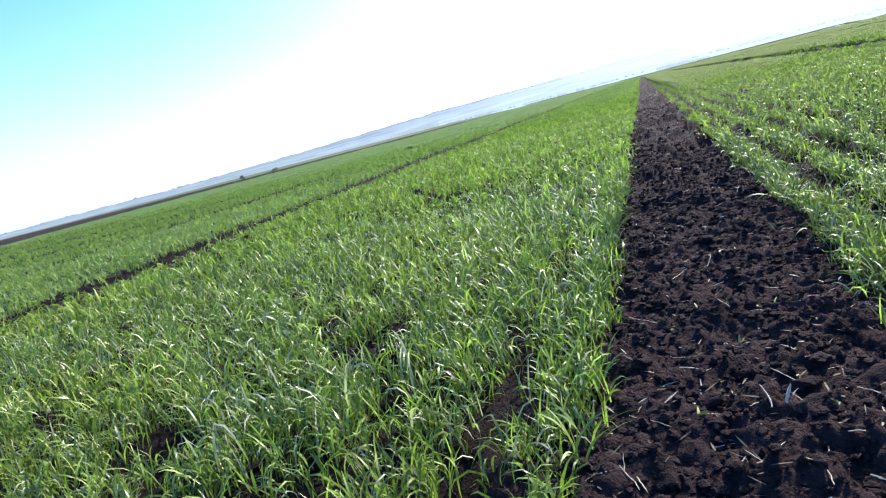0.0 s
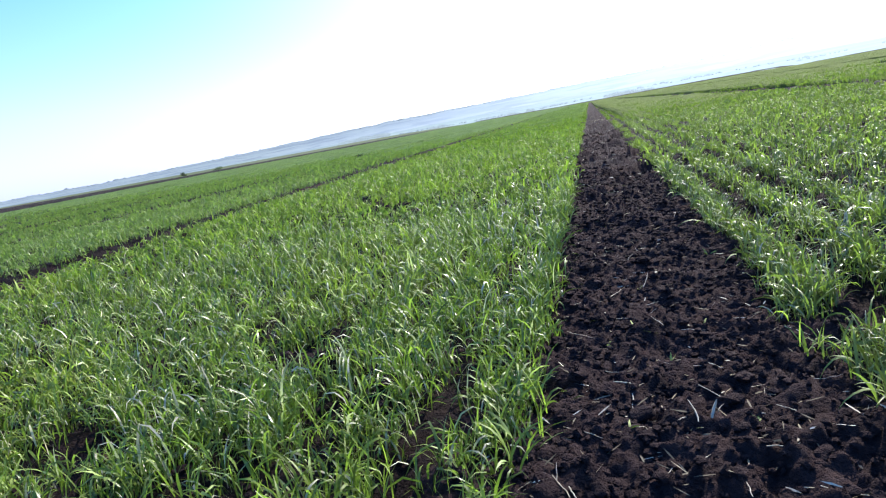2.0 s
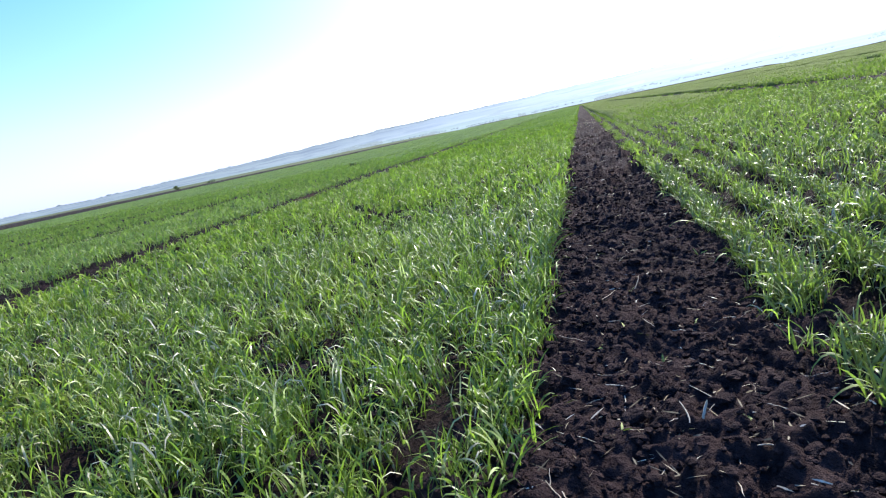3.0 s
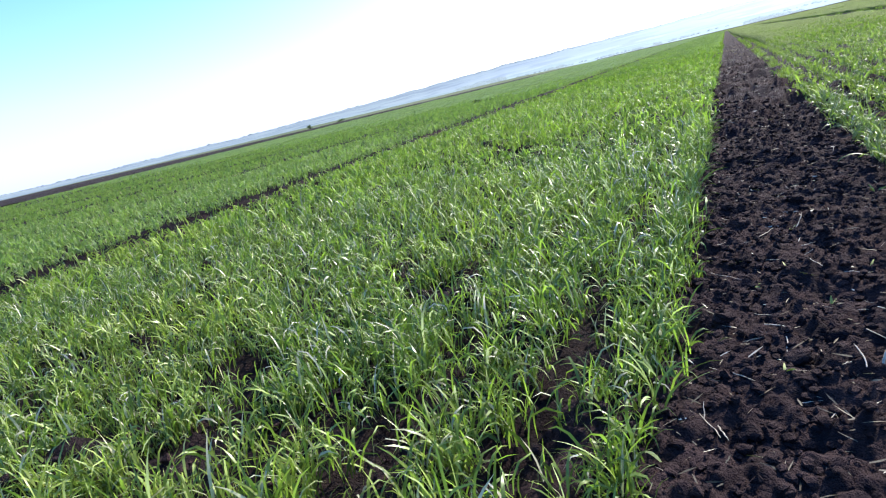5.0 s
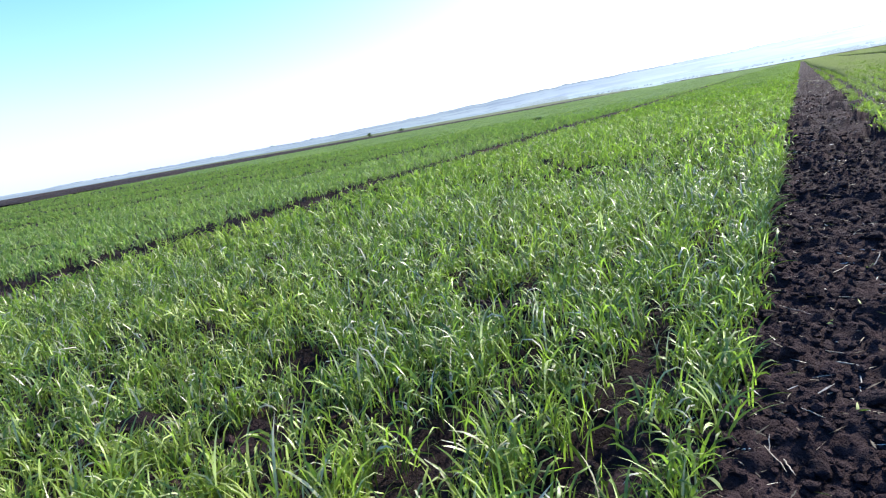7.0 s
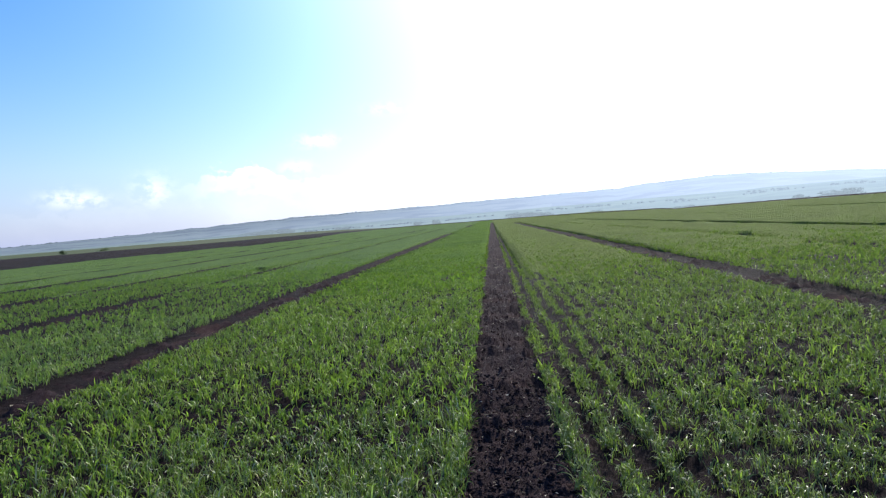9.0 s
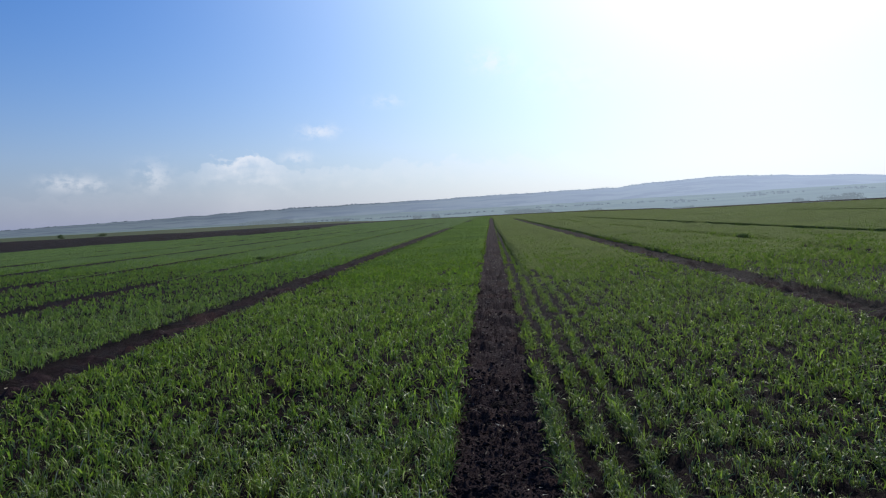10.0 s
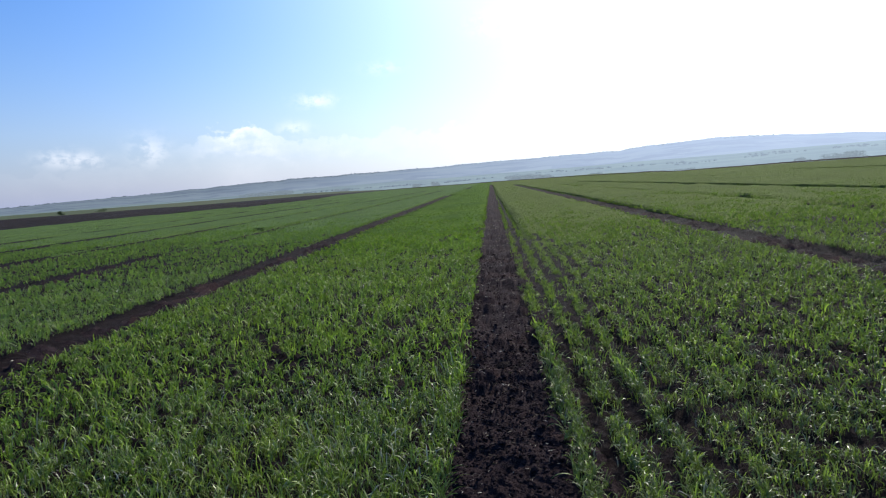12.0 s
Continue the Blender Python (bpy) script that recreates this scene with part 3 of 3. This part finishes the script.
# ---- distance ----
def ring(name, az0, az1, near, far, top, mat, label, steps=500):
    """A ridge of land: rises from its foot to a crest whose height follows top(azimuth in degrees)."""
    az = np.linspace(az0, az1, steps)
    t = np.linspace(0, 1, 9)
    A, T = np.meshgrid(az, t, indexing="ij")
    Rr = near + (far - near) * T
    crest = np.tan(np.radians(top(A))) * far + 1
    Z = -9 + (crest + 9) * (T ** 0.9)
    X, Y = Rr * np.sin(np.radians(A)), Rr * np.cos(np.radians(A))
    n, m = A.shape
    i = (np.arange(n - 1)[:, None] * m + np.arange(m - 1)[None, :]).ravel()
    me = mesh_from(name, np.stack([X, Y, Z], -1).reshape(-1, 3), np.stack([i, i + m, i + m + 1, i + 1], -1))
    setting(name, me, mat, label, "hills")


def far_crest(a):
    base = np.interp(a, [-180, -60, -41, -33, -28.7, -24, -19, -10, -5, 3, 11.5, 13, 16.7, 20.7, 25, 29, 32, 60, 180],
                     [0.8, 0.45, 0.65, 0.88, 1.08, 1.22, 1.41, 1.47, 1.57, 1.67, 1.67, 1.82, 2.03, 2.06, 1.80, 1.52, 1.30, 1.2, 0.8])
    return base + 0.10 * (vnoise(a, a * 0, 1.3, 20) - 0.5) + 0.05 * (vnoise(a, a * 0, 0.25, 21) - 0.5)


def mid_crest(a):
    base = np.interp(a, [-180, -60, -40, -25, -10, 0, 12, 31, 60, 180], [0.3, 0.1, 0.12, 0.25, 0.5, 0.5, 0.55, 0.7, 0.6, 0.3])
    return base + 0.10 * (vnoise(a, a * 0, 2.3, 22) - 0.5)


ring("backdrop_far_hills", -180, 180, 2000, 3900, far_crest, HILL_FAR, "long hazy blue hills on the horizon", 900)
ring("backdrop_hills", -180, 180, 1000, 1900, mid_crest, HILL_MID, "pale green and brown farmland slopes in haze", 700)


def ico(levels):
    bm = bmesh.new()
    bmesh.ops.create_icosphere(bm, subdivisions=levels, radius=1.0)
    v = np.array([p.co[:] for p in bm.verts])
    f = np.array([[q.index for q in p.verts] for p in bm.faces])
    bm.free()
    return v, f


def scatter(name, rng, places, sizes, shape, rough, squash=0.75):
    """One mesh of many small lumps, each turned and dented in its own way."""
    v, f = shape
    n = len(places)
    turn = rng.uniform(0, 2 * math.pi, n)
    c, d = np.cos(turn)[:, None], np.sin(turn)[:, None]
    stretch = rng.uniform(1 - rough, 1 + rough, (n, 1, 3)) * np.array([1, 1, squash])
    p = v[None] * stretch * rng.uniform(1 - rough, 1 + rough, (n, len(v), 1)) * sizes[:, None, None]
    q = np.stack([p[..., 0] * c - p[..., 1] * d, p[..., 0] * d + p[..., 1] * c, p[..., 2]], -1) + places[:, None, :]
    faces = (np.arange(n) * len(v))[:, None, None] + f[None]
    return mesh_from(name, q.reshape(-1, 3), tris=faces.reshape(-1, 3), smooth=False)


# ---- woods and bushes in the distance ----
def polar(az, r):
    a = radians(az)
    return r * math.sin(a), r * math.cos(a)


def leafy(rng, n, wide, deep, tall, size):
    """An uneven crown of many small leaf sprays."""
    k = 9
    cores = np.stack([rng.uniform(-0.36, 0.36, k) * wide, rng.uniform(-0.36, 0.36, k) * deep, rng.uniform(0.12, 0.72, k) * tall], -1)
    pick = rng.randint(0, k, n)
    way = rng.normal(0, 1, (n, 3))
    way /= np.linalg.norm(way, axis=1)[:, None]
    reach = rng.uniform(0.4, 1.0, (n, 1)) ** 0.5
    p = cores[pick] + way * reach * np.array([wide, deep, tall]) * 0.24
    p[:, 2] = np.clip(p[:, 2], 0.04 * tall, None)
    a, b = rng.normal(0, size, (n, 3)), rng.normal(0, size, (n, 3))
    tri = np.stack([p - a, p + b, p + a - b * 0.5], 1).reshape(-1, 3)
    return mesh_from("crown", tri, tris=np.arange(n * 3).reshape(-1, 3), smooth=False)


def stem_mesh(tall, thick):
    bm = bmesh.new()
    for lean, turn, reach in ((0, 0, 1.0), (0.5, 0.4, 0.75), (0.5, 2.5, 0.8), (0.45, 4.4, 0.7)):
        m = Matrix.Rotation(turn, 4, "Z") @ Matrix.Rotation(lean, 4, "Y") @ Matrix.Translation((0, 0, reach * tall / 2))
        bmesh.ops.create_cone(bm, segments=7, radius1=thick, radius2=thick * 0.35, depth=reach * tall, matrix=m)
    me = bpy.data.meshes.new("trunk")
    bm.to_mesh(me)
    bm.free()
    return me


BUSH = leaf_material("bush_leaf", (0.02, 0.035, 0.012), (0.04, 0.06, 0.02), (0.10, 0.07, 0.03), 0.1, 0.6, 0.2)


def bush(name, az, r, wide, tall, mat, label, category, seed, leaves=700):
    rng = np.random.RandomState(seed)
    x, y = polar(az, r)
    thing = tagged(new(name), label, category)
    thing.matrix_world = pose(x, y, float(swell(np.array([x]), np.array([y]))[0]) - 0.1, 0, 0, -az)
    part("trunk", stem_mesh(tall * 0.5, tall * 0.03), BRANCH, thing)
    part("crown", leafy(rng, leaves, wide, wide * 0.7, tall, 0.045 * tall), mat, thing)
    return thing


bush("bush", -36.7, 193, 2.0, 1.3, BUSH, "dense dark green bush on the grassy field margin", "bush", 1)
bush("bush", -33.8, 205, 3.8, 1.25, BUSH, "broad low dark bush on the grassy field margin", "bush", 2)
bush("bush", -67.2, 300, 5.0, 6.5, BUSH, "thin grey tree alone at the field edge", "tree", 3, 260)
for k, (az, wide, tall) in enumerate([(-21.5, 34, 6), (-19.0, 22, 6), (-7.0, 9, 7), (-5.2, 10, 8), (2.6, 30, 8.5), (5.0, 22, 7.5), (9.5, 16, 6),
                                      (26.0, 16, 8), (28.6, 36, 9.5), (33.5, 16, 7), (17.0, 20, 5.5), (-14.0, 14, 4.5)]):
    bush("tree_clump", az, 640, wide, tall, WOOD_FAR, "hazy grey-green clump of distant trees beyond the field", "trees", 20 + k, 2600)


def make_woods():
    """Lines of trees along the crests of the hills."""
    rng = np.random.RandomState(9)
    az = np.concatenate([rng.uniform(-21, -8, 420), rng.normal(-3, 3, 90), rng.uniform(-35, -21, 50), rng.uniform(2, 24, 240), rng.uniform(-62, -37, 460)])
    r = 3880 - rng.uniform(0, 1, len(az)) ** 3 * 250
    t = (r - 2000) / 1900
    z = -9 + (np.tan(np.radians(far_crest(az))) * 3900 + 10) * t ** 0.9
    size = rng.uniform(2.5, 6, len(az)) * np.where(az < -37, 2.0, 1.0)
    at = np.stack([r * np.sin(np.radians(az)), r * np.cos(np.radians(az)), z - np.where(az < -37, 0.55 * size, 1)], -1)
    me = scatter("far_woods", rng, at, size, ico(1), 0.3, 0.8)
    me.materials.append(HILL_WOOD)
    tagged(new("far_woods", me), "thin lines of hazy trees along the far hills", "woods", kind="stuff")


make_woods()


def make_hedgerows():
    """Rows of trees and scrub across the nearer slopes."""
    rng = np.random.RandomState(10)
    rows = [(-34, -20, 1180, 1450), (-24, -6, 1500, 1300), (-8, 9, 1250, 1600), (4, 20, 1500, 1380), (14, 36, 1250, 1700), (22, 40, 1600, 1350)]
    places, sizes = [], []
    for a0, a1, r0, r1 in rows:
        n = 90
        t = np.sort(rng.uniform(0, 1, n))
        keep = vnoise(t * 40, t * 0 + a0, 3.0, 23) > 0.42
        t = t[keep]
        az, r = a0 + (a1 - a0) * t, r0 + (r1 - r0) * t + rng.normal(0, 12, len(t))
        foot = (r - 1000) / 900
        z = -9 + (np.tan(np.radians(mid_crest(az))) * 1900 + 10) * foot ** 0.9
        size = rng.uniform(2.0, 4.2, len(t))
        places.append(np.stack([r * np.sin(np.radians(az)), r * np.cos(np.radians(az)), z + size * 0.2], -1))
        sizes.append(size)
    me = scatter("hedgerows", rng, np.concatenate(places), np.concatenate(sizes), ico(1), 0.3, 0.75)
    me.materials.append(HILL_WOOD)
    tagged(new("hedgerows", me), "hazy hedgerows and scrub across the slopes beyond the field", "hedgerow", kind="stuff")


make_hedgerows()


# ---- loose soil, straw and seedlings on the bare strip ----
def height_at(x, y):
    here = strip_height if abs(x) < 0.3 else ground_height
    return float(here(np.array([x]), np.array([y]))[0])


def make_crumbs():
    rng = np.random.RandomState(11)
    small = ico(1)
    n = 7500
    x, y = rng.uniform(-0.27, 0.27, n), 0.38 + rng.uniform(0, 1, n) ** 1.5 * 3.2
    size = 0.0018 + 0.0062 * rng.uniform(0, 1, n) ** 2.0
    a = np.stack([x, y, strip_height(x, y) + size * 0.3], -1)
    m = 1500
    x2, y2 = rng.uniform(-0.24, 0.24, m), 2.0 + rng.uniform(0, 1, m) ** 1.4 * 6
    size2 = 0.004 + 0.008 * rng.uniform(0, 1, m) ** 2
    b = np.stack([x2, y2, strip_height(x2, y2) + size2 * 0.2], -1)
    w = 2200
    x3, y3 = rng.uniform(-1.3, 0.8, w), 0.4 + rng.uniform(0, 1, w) ** 1.3 * 1.5
    size3 = 0.003 + 0.009 * rng.uniform(0, 1, w) ** 2
    out = np.abs(x3) > 0.28
    x3, y3, size3 = x3[out], y3[out], size3[out]
    c = np.stack([x3, y3, ground_height(x3, y3) + size3 * 0.2], -1)
    me = scatter("soil_crumbs", rng, np.concatenate([a, b, c]), np.concatenate([size, size2, size3]), small, 0.35)
    me.materials.append(SOIL)
    tagged(new("soil_crumbs", me), "loose black crumbs of soil on the bare strips", "soil", kind="stuff")


make_crumbs()


def make_clods():
    rng = np.random.RandomState(12)
    kinds = []
    for k in range(6):
        v, f = ico(2)
        dent = np.array([noise.fractal(Vector(p) * 2.3 + Vector((k * 9.1, 3.3, 1.7)), 0.9, 2.2, 4) for p in v])
        me = mesh_from("soil_clod", v * (1 + 0.5 * dent)[:, None] * np.array([1.2, 0.9, 0.55]), tris=f, smooth=False)
        me.materials.append(SOIL)
        kinds.append(me)
    for k in range(230):
        x, y = rng.uniform(-0.21, 0.21), 0.45 + rng.uniform() ** 1.4 * 3.2
        size = 0.005 + 0.011 * rng.uniform() ** 2.4
        ob = tagged(new("soil_clod", kinds[k % 6]), "crumbly black clod of soil lying on the bare strip", "clod", "clods on the bare strip")
        ob.matrix_world = pose(x, y, height_at(x, y) + size * 0.2, rng.uniform(-20, 20), rng.uniform(-20, 20), rng.uniform(0, 360)) @ Matrix.Diagonal((size, size, size, 1))


make_clods()


def stalk(length, thick, sag, seed):
    """A dry stalk along x from its middle, a little flat, crooked and frayed at its end."""
    rng = np.random.RandomState(seed)
    n, sides = 7, 5
    t = np.linspace(-0.5, 0.5, n)
    line = np.stack([t * length, sag * length * (0.25 - t * t) + rng.normal(0, 0.012 * length, n), rng.normal(0, 0.01 * length, n)], -1)
    r = thick * 0.5 * np.interp(t, [-0.5, -0.3, 0.3, 0.5], [0.8, 1, 0.85, 0.3])
    a = np.arange(sides) / sides * 2 * math.pi
    ringed = line[:, None, :] + np.stack([np.zeros((n, sides)), np.cos(a)[None] * r[:, None], np.sin(a)[None] * r[:, None] * 0.55], -1)
    i = (np.arange(n - 1)[:, None] * sides + np.arange(sides)[None]).ravel()
    j = (np.arange(n - 1)[:, None] * sides + (np.arange(sides)[None] + 1) % sides).ravel()
    me = mesh_from("straw_stalk", ringed.reshape(-1, 3), np.stack([i, i + sides, j + sides, j], -1))
    me.materials.append(STRAW)
    return me


def make_straw():
    rng = np.random.RandomState(13)
    told = "pale dry straw stalk lying on black soil"
    placed = [(0.018, 0.854, 0.056, 0.789), (-0.09, 0.909, -0.061, 0.897), (-0.066, 0.895, -0.069, 0.83), (0.029, 0.676, 0.03, 0.63),
              (0.061, 0.703, 0.093, 0.704), (0.044, 0.94, 0.06, 0.916), (0.017, 1.455, 0.037, 1.505), (-0.081, 1.259, -0.051, 1.336),
              (0.097, 0.805, 0.119, 0.787), (-0.13, 0.768, -0.107, 0.752), (-0.163, 0.672, -0.142, 0.631), (0.027, 1.086, 0.065, 1.082),
              (0.091, 0.640, 0.141, 0.620), (-0.101, 0.958, -0.059, 0.950), (0.150, 1.070, 0.195, 1.0), (-0.145, 0.655, -0.135, 0.630),
              (-0.16, 1.09, -0.113, 1.053), (-0.044, 0.677, -0.034, 0.692), (-0.076, 1.17, -0.038, 1.169), (-0.018, 1.096, -0.002, 1.052)]
    for k, (x0, y0, x1, y1) in enumerate(placed):
        length = math.hypot(x1 - x0, y1 - y0)
        thick = 0.0018 if k != 6 else 0.006
        x, y = (x0 + x1) / 2, (y0 + y1) / 2
        z = max(height_at(x, y), height_at(x0, y0), height_at(x1, y1)) + 0.001
        ob = tagged(new("straw_stalk", stalk(length, thick, rng.uniform(-0.15, 0.15), 40 + k)), told, "straw", "straw on the strip")
        ob.matrix_world = pose(x, y, z, rng.uniform(-30, 30), rng.uniform(-5, 5), math.degrees(math.atan2(y1 - y0, x1 - x0)))
    kinds = [stalk(1.0, rng.uniform(0.018, 0.05), rng.uniform(-0.6, 0.6), 70 + k) for k in range(7)]
    for k in range(170):
        x, y = rng.uniform(-0.2, 0.2), 0.5 + rng.uniform() ** 1.4 * 5
        size = 0.010 + 0.038 * rng.uniform() ** 2.2
        ob = tagged(new("straw_stalk", kinds[k % 7]), "short broken bit of dry straw on black soil", "straw", "straw on the strip")
        ob.matrix_world = pose(x, y, height_at(x, y) + 0.002, rng.uniform(-30, 30), rng.uniform(-28, 28), rng.uniform(0, 360)) @ Matrix.Diagonal((size, size, size, 1))
    stub = tagged(new("straw_stub", stalk(0.022, 0.004, 0.1, 99)), "short pale stubble stump standing in black soil", "straw")
    stub.matrix_world = pose(0.022, 0.765, height_at(0.022, 0.765) + 0.010, 10, -62, 40)


make_straw()


def make_flecks():
    """Chaff and torn dead leaves, strewn over the middle strip and the two beside it."""
    rng = np.random.RandomState(16)
    for n, many, near, far in ((0, 1900, 0.5, 14), (-1, 420, 1.5, 18), (1, 420, 1.5, 18)):
        half = 0.2 if n == 0 else 0.25
        x, y = n * PITCH + rng.uniform(-half, half, many), near + rng.uniform(0, 1, many) ** 1.7 * far
        length = rng.uniform(0.006, 0.026, many) * (1 + 0.12 * y) * (1.0 if n == 0 else 1.3)
        width = rng.uniform(0.0010, 0.0026, many) * (1 + 0.14 * y) * (1.0 if n == 0 else 1.3)
        base = np.stack([x, y, strip_height(x, y) + 0.003], -1)
        v, q, t = blades(rng, base, length, width, rng.uniform(1.25, 1.7, many), rng.uniform(-0.2, 0.3, many), rng.uniform(0, 6.28, many), 2)
        me = mesh_from("straw_flecks", v, q, t)
        me.materials.append(CHAFF)
        tagged(new("straw_flecks", me), "fine flecks of pale chaff strewn over black soil", "chaff", kind="stuff")


make_flecks()


def leaf_mesh(rng, length, width, lean, bend, segs=7):
    v, q, t = blades(rng, np.zeros((1, 3)), np.array([length]), np.array([width]), np.array([lean]), np.array([bend]), np.zeros(1), segs)
    me = mesh_from("leaf", v, q, t)
    return me


SPROUT = leaf_material("seedling_leaf", (0.14, 0.19, 0.03), (0.24, 0.26, 0.05), (0.35, 0.28, 0.12), 0.2, 0.45)


def make_seedlings():
    rng = np.random.RandomState(14)
    for x, y in ((-0.023, 1.347), (0.067, 1.121), (-0.047, 1.112), (-0.001, 0.999), (0.075, 0.763), (-0.075, 0.773), (0.15, 1.561), (-0.1, 1.054)):
        thing = tagged(new("seedling"), "small yellow-green seedling sprouting from bare black soil", "seedling", "seedlings on the strip")
        thing.matrix_world = pose(x, y, height_at(x, y) - 0.002, 0, 0, rng.uniform(0, 360))
        for k in range(rng.randint(2, 4)):
            ob = part("leaf", leaf_mesh(rng, rng.uniform(0.014, 0.027), rng.uniform(0.0025, 0.0045), rng.uniform(0.5, 1.1), rng.uniform(0.3, 1.3), 4), SPROUT, thing)
            ob.rotation_euler = (0, 0, rng.uniform(0, 6.28))


make_seedlings()


def make_edge_plants():
    """Single wheat plants that hang over the bare strip on both sides."""
    rng = np.random.RandomState(15)
    told = "tufted young wheat plant with arching leaves beside the bare soil"
    leaves = []
    for k in range(14):
        me = leaf_mesh(rng, rng.uniform(0.045, 0.12), rng.uniform(0.0026, 0.0045), abs(rng.normal(0.22, 0.32)), rng.uniform(0.7, 2.8))
        me.materials.append(LEAF)
        leaves.append(me)
    kinds = []
    for k in range(6):
        thing = tagged(new("wheat_plant"), told, "wheat plant", "wheat along the strip")
        for j in range(rng.randint(7, 11)):
            ob = part("leaf", leaves[rng.randint(0, 14)], None, thing)
            ob.location = (rng.normal(0, 0.007), rng.normal(0, 0.007), 0)
            ob.rotation_euler = (rng.normal(0, 0.12), rng.normal(0, 0.12), rng.uniform(0, 6.28))
        kinds.append(thing)
    spots = []
    for side in (-1, 1):
        y = 0.45
        while y < 3.4:
            if side < 0 or not (0.97 < y < 1.08 or 0.60 < y < 0.74 or 0.80 < y < 0.85):
                spots.append((side * (HALF + 0.012 + abs(rng.normal(0, 0.018))), y))
            y += rng.choice([0.02, 0.03, 0.05, 0.14], p=[0.35, 0.3, 0.2, 0.15]) * (1 + 0.3 * y)
    for k, (x, y) in enumerate(spots):
        m = pose(x, y, height_at(x, y) - 0.006, 0, 0, rng.uniform(0, 360))
        if k < 6:
            kinds[k].matrix_basis = m
        else:
            copy_thing(kinds[k % 6], m)


make_edge_plants()


def weed(x, y, tall, seed):
    rng = np.random.RandomState(seed)
    n = 130
    at = np.stack([rng.normal(0, 0.06, n), rng.normal(0, 0.06, n), np.zeros(n)], -1)
    v, q, t = blades(rng, at, rng.uniform(0.5, 1.1, n) * tall, rng.uniform(0.01, 0.018, n), np.abs(rng.normal(0.25, 0.25, n)), rng.uniform(0.2, 1.6, n), rng.uniform(0, 6.28, n), 3)
    me = mesh_from("weed_tuft", v, q, t)
    me.materials.append(BUSH)
    tagged(new("weed_tuft", me), "dark coarse weed tuft standing in the wheat", "weed").matrix_world = pose(x, y, 0)


weed(-6.72, 17.0, 0.12, 1)
weed(6.45, 16.15, 0.15, 2)
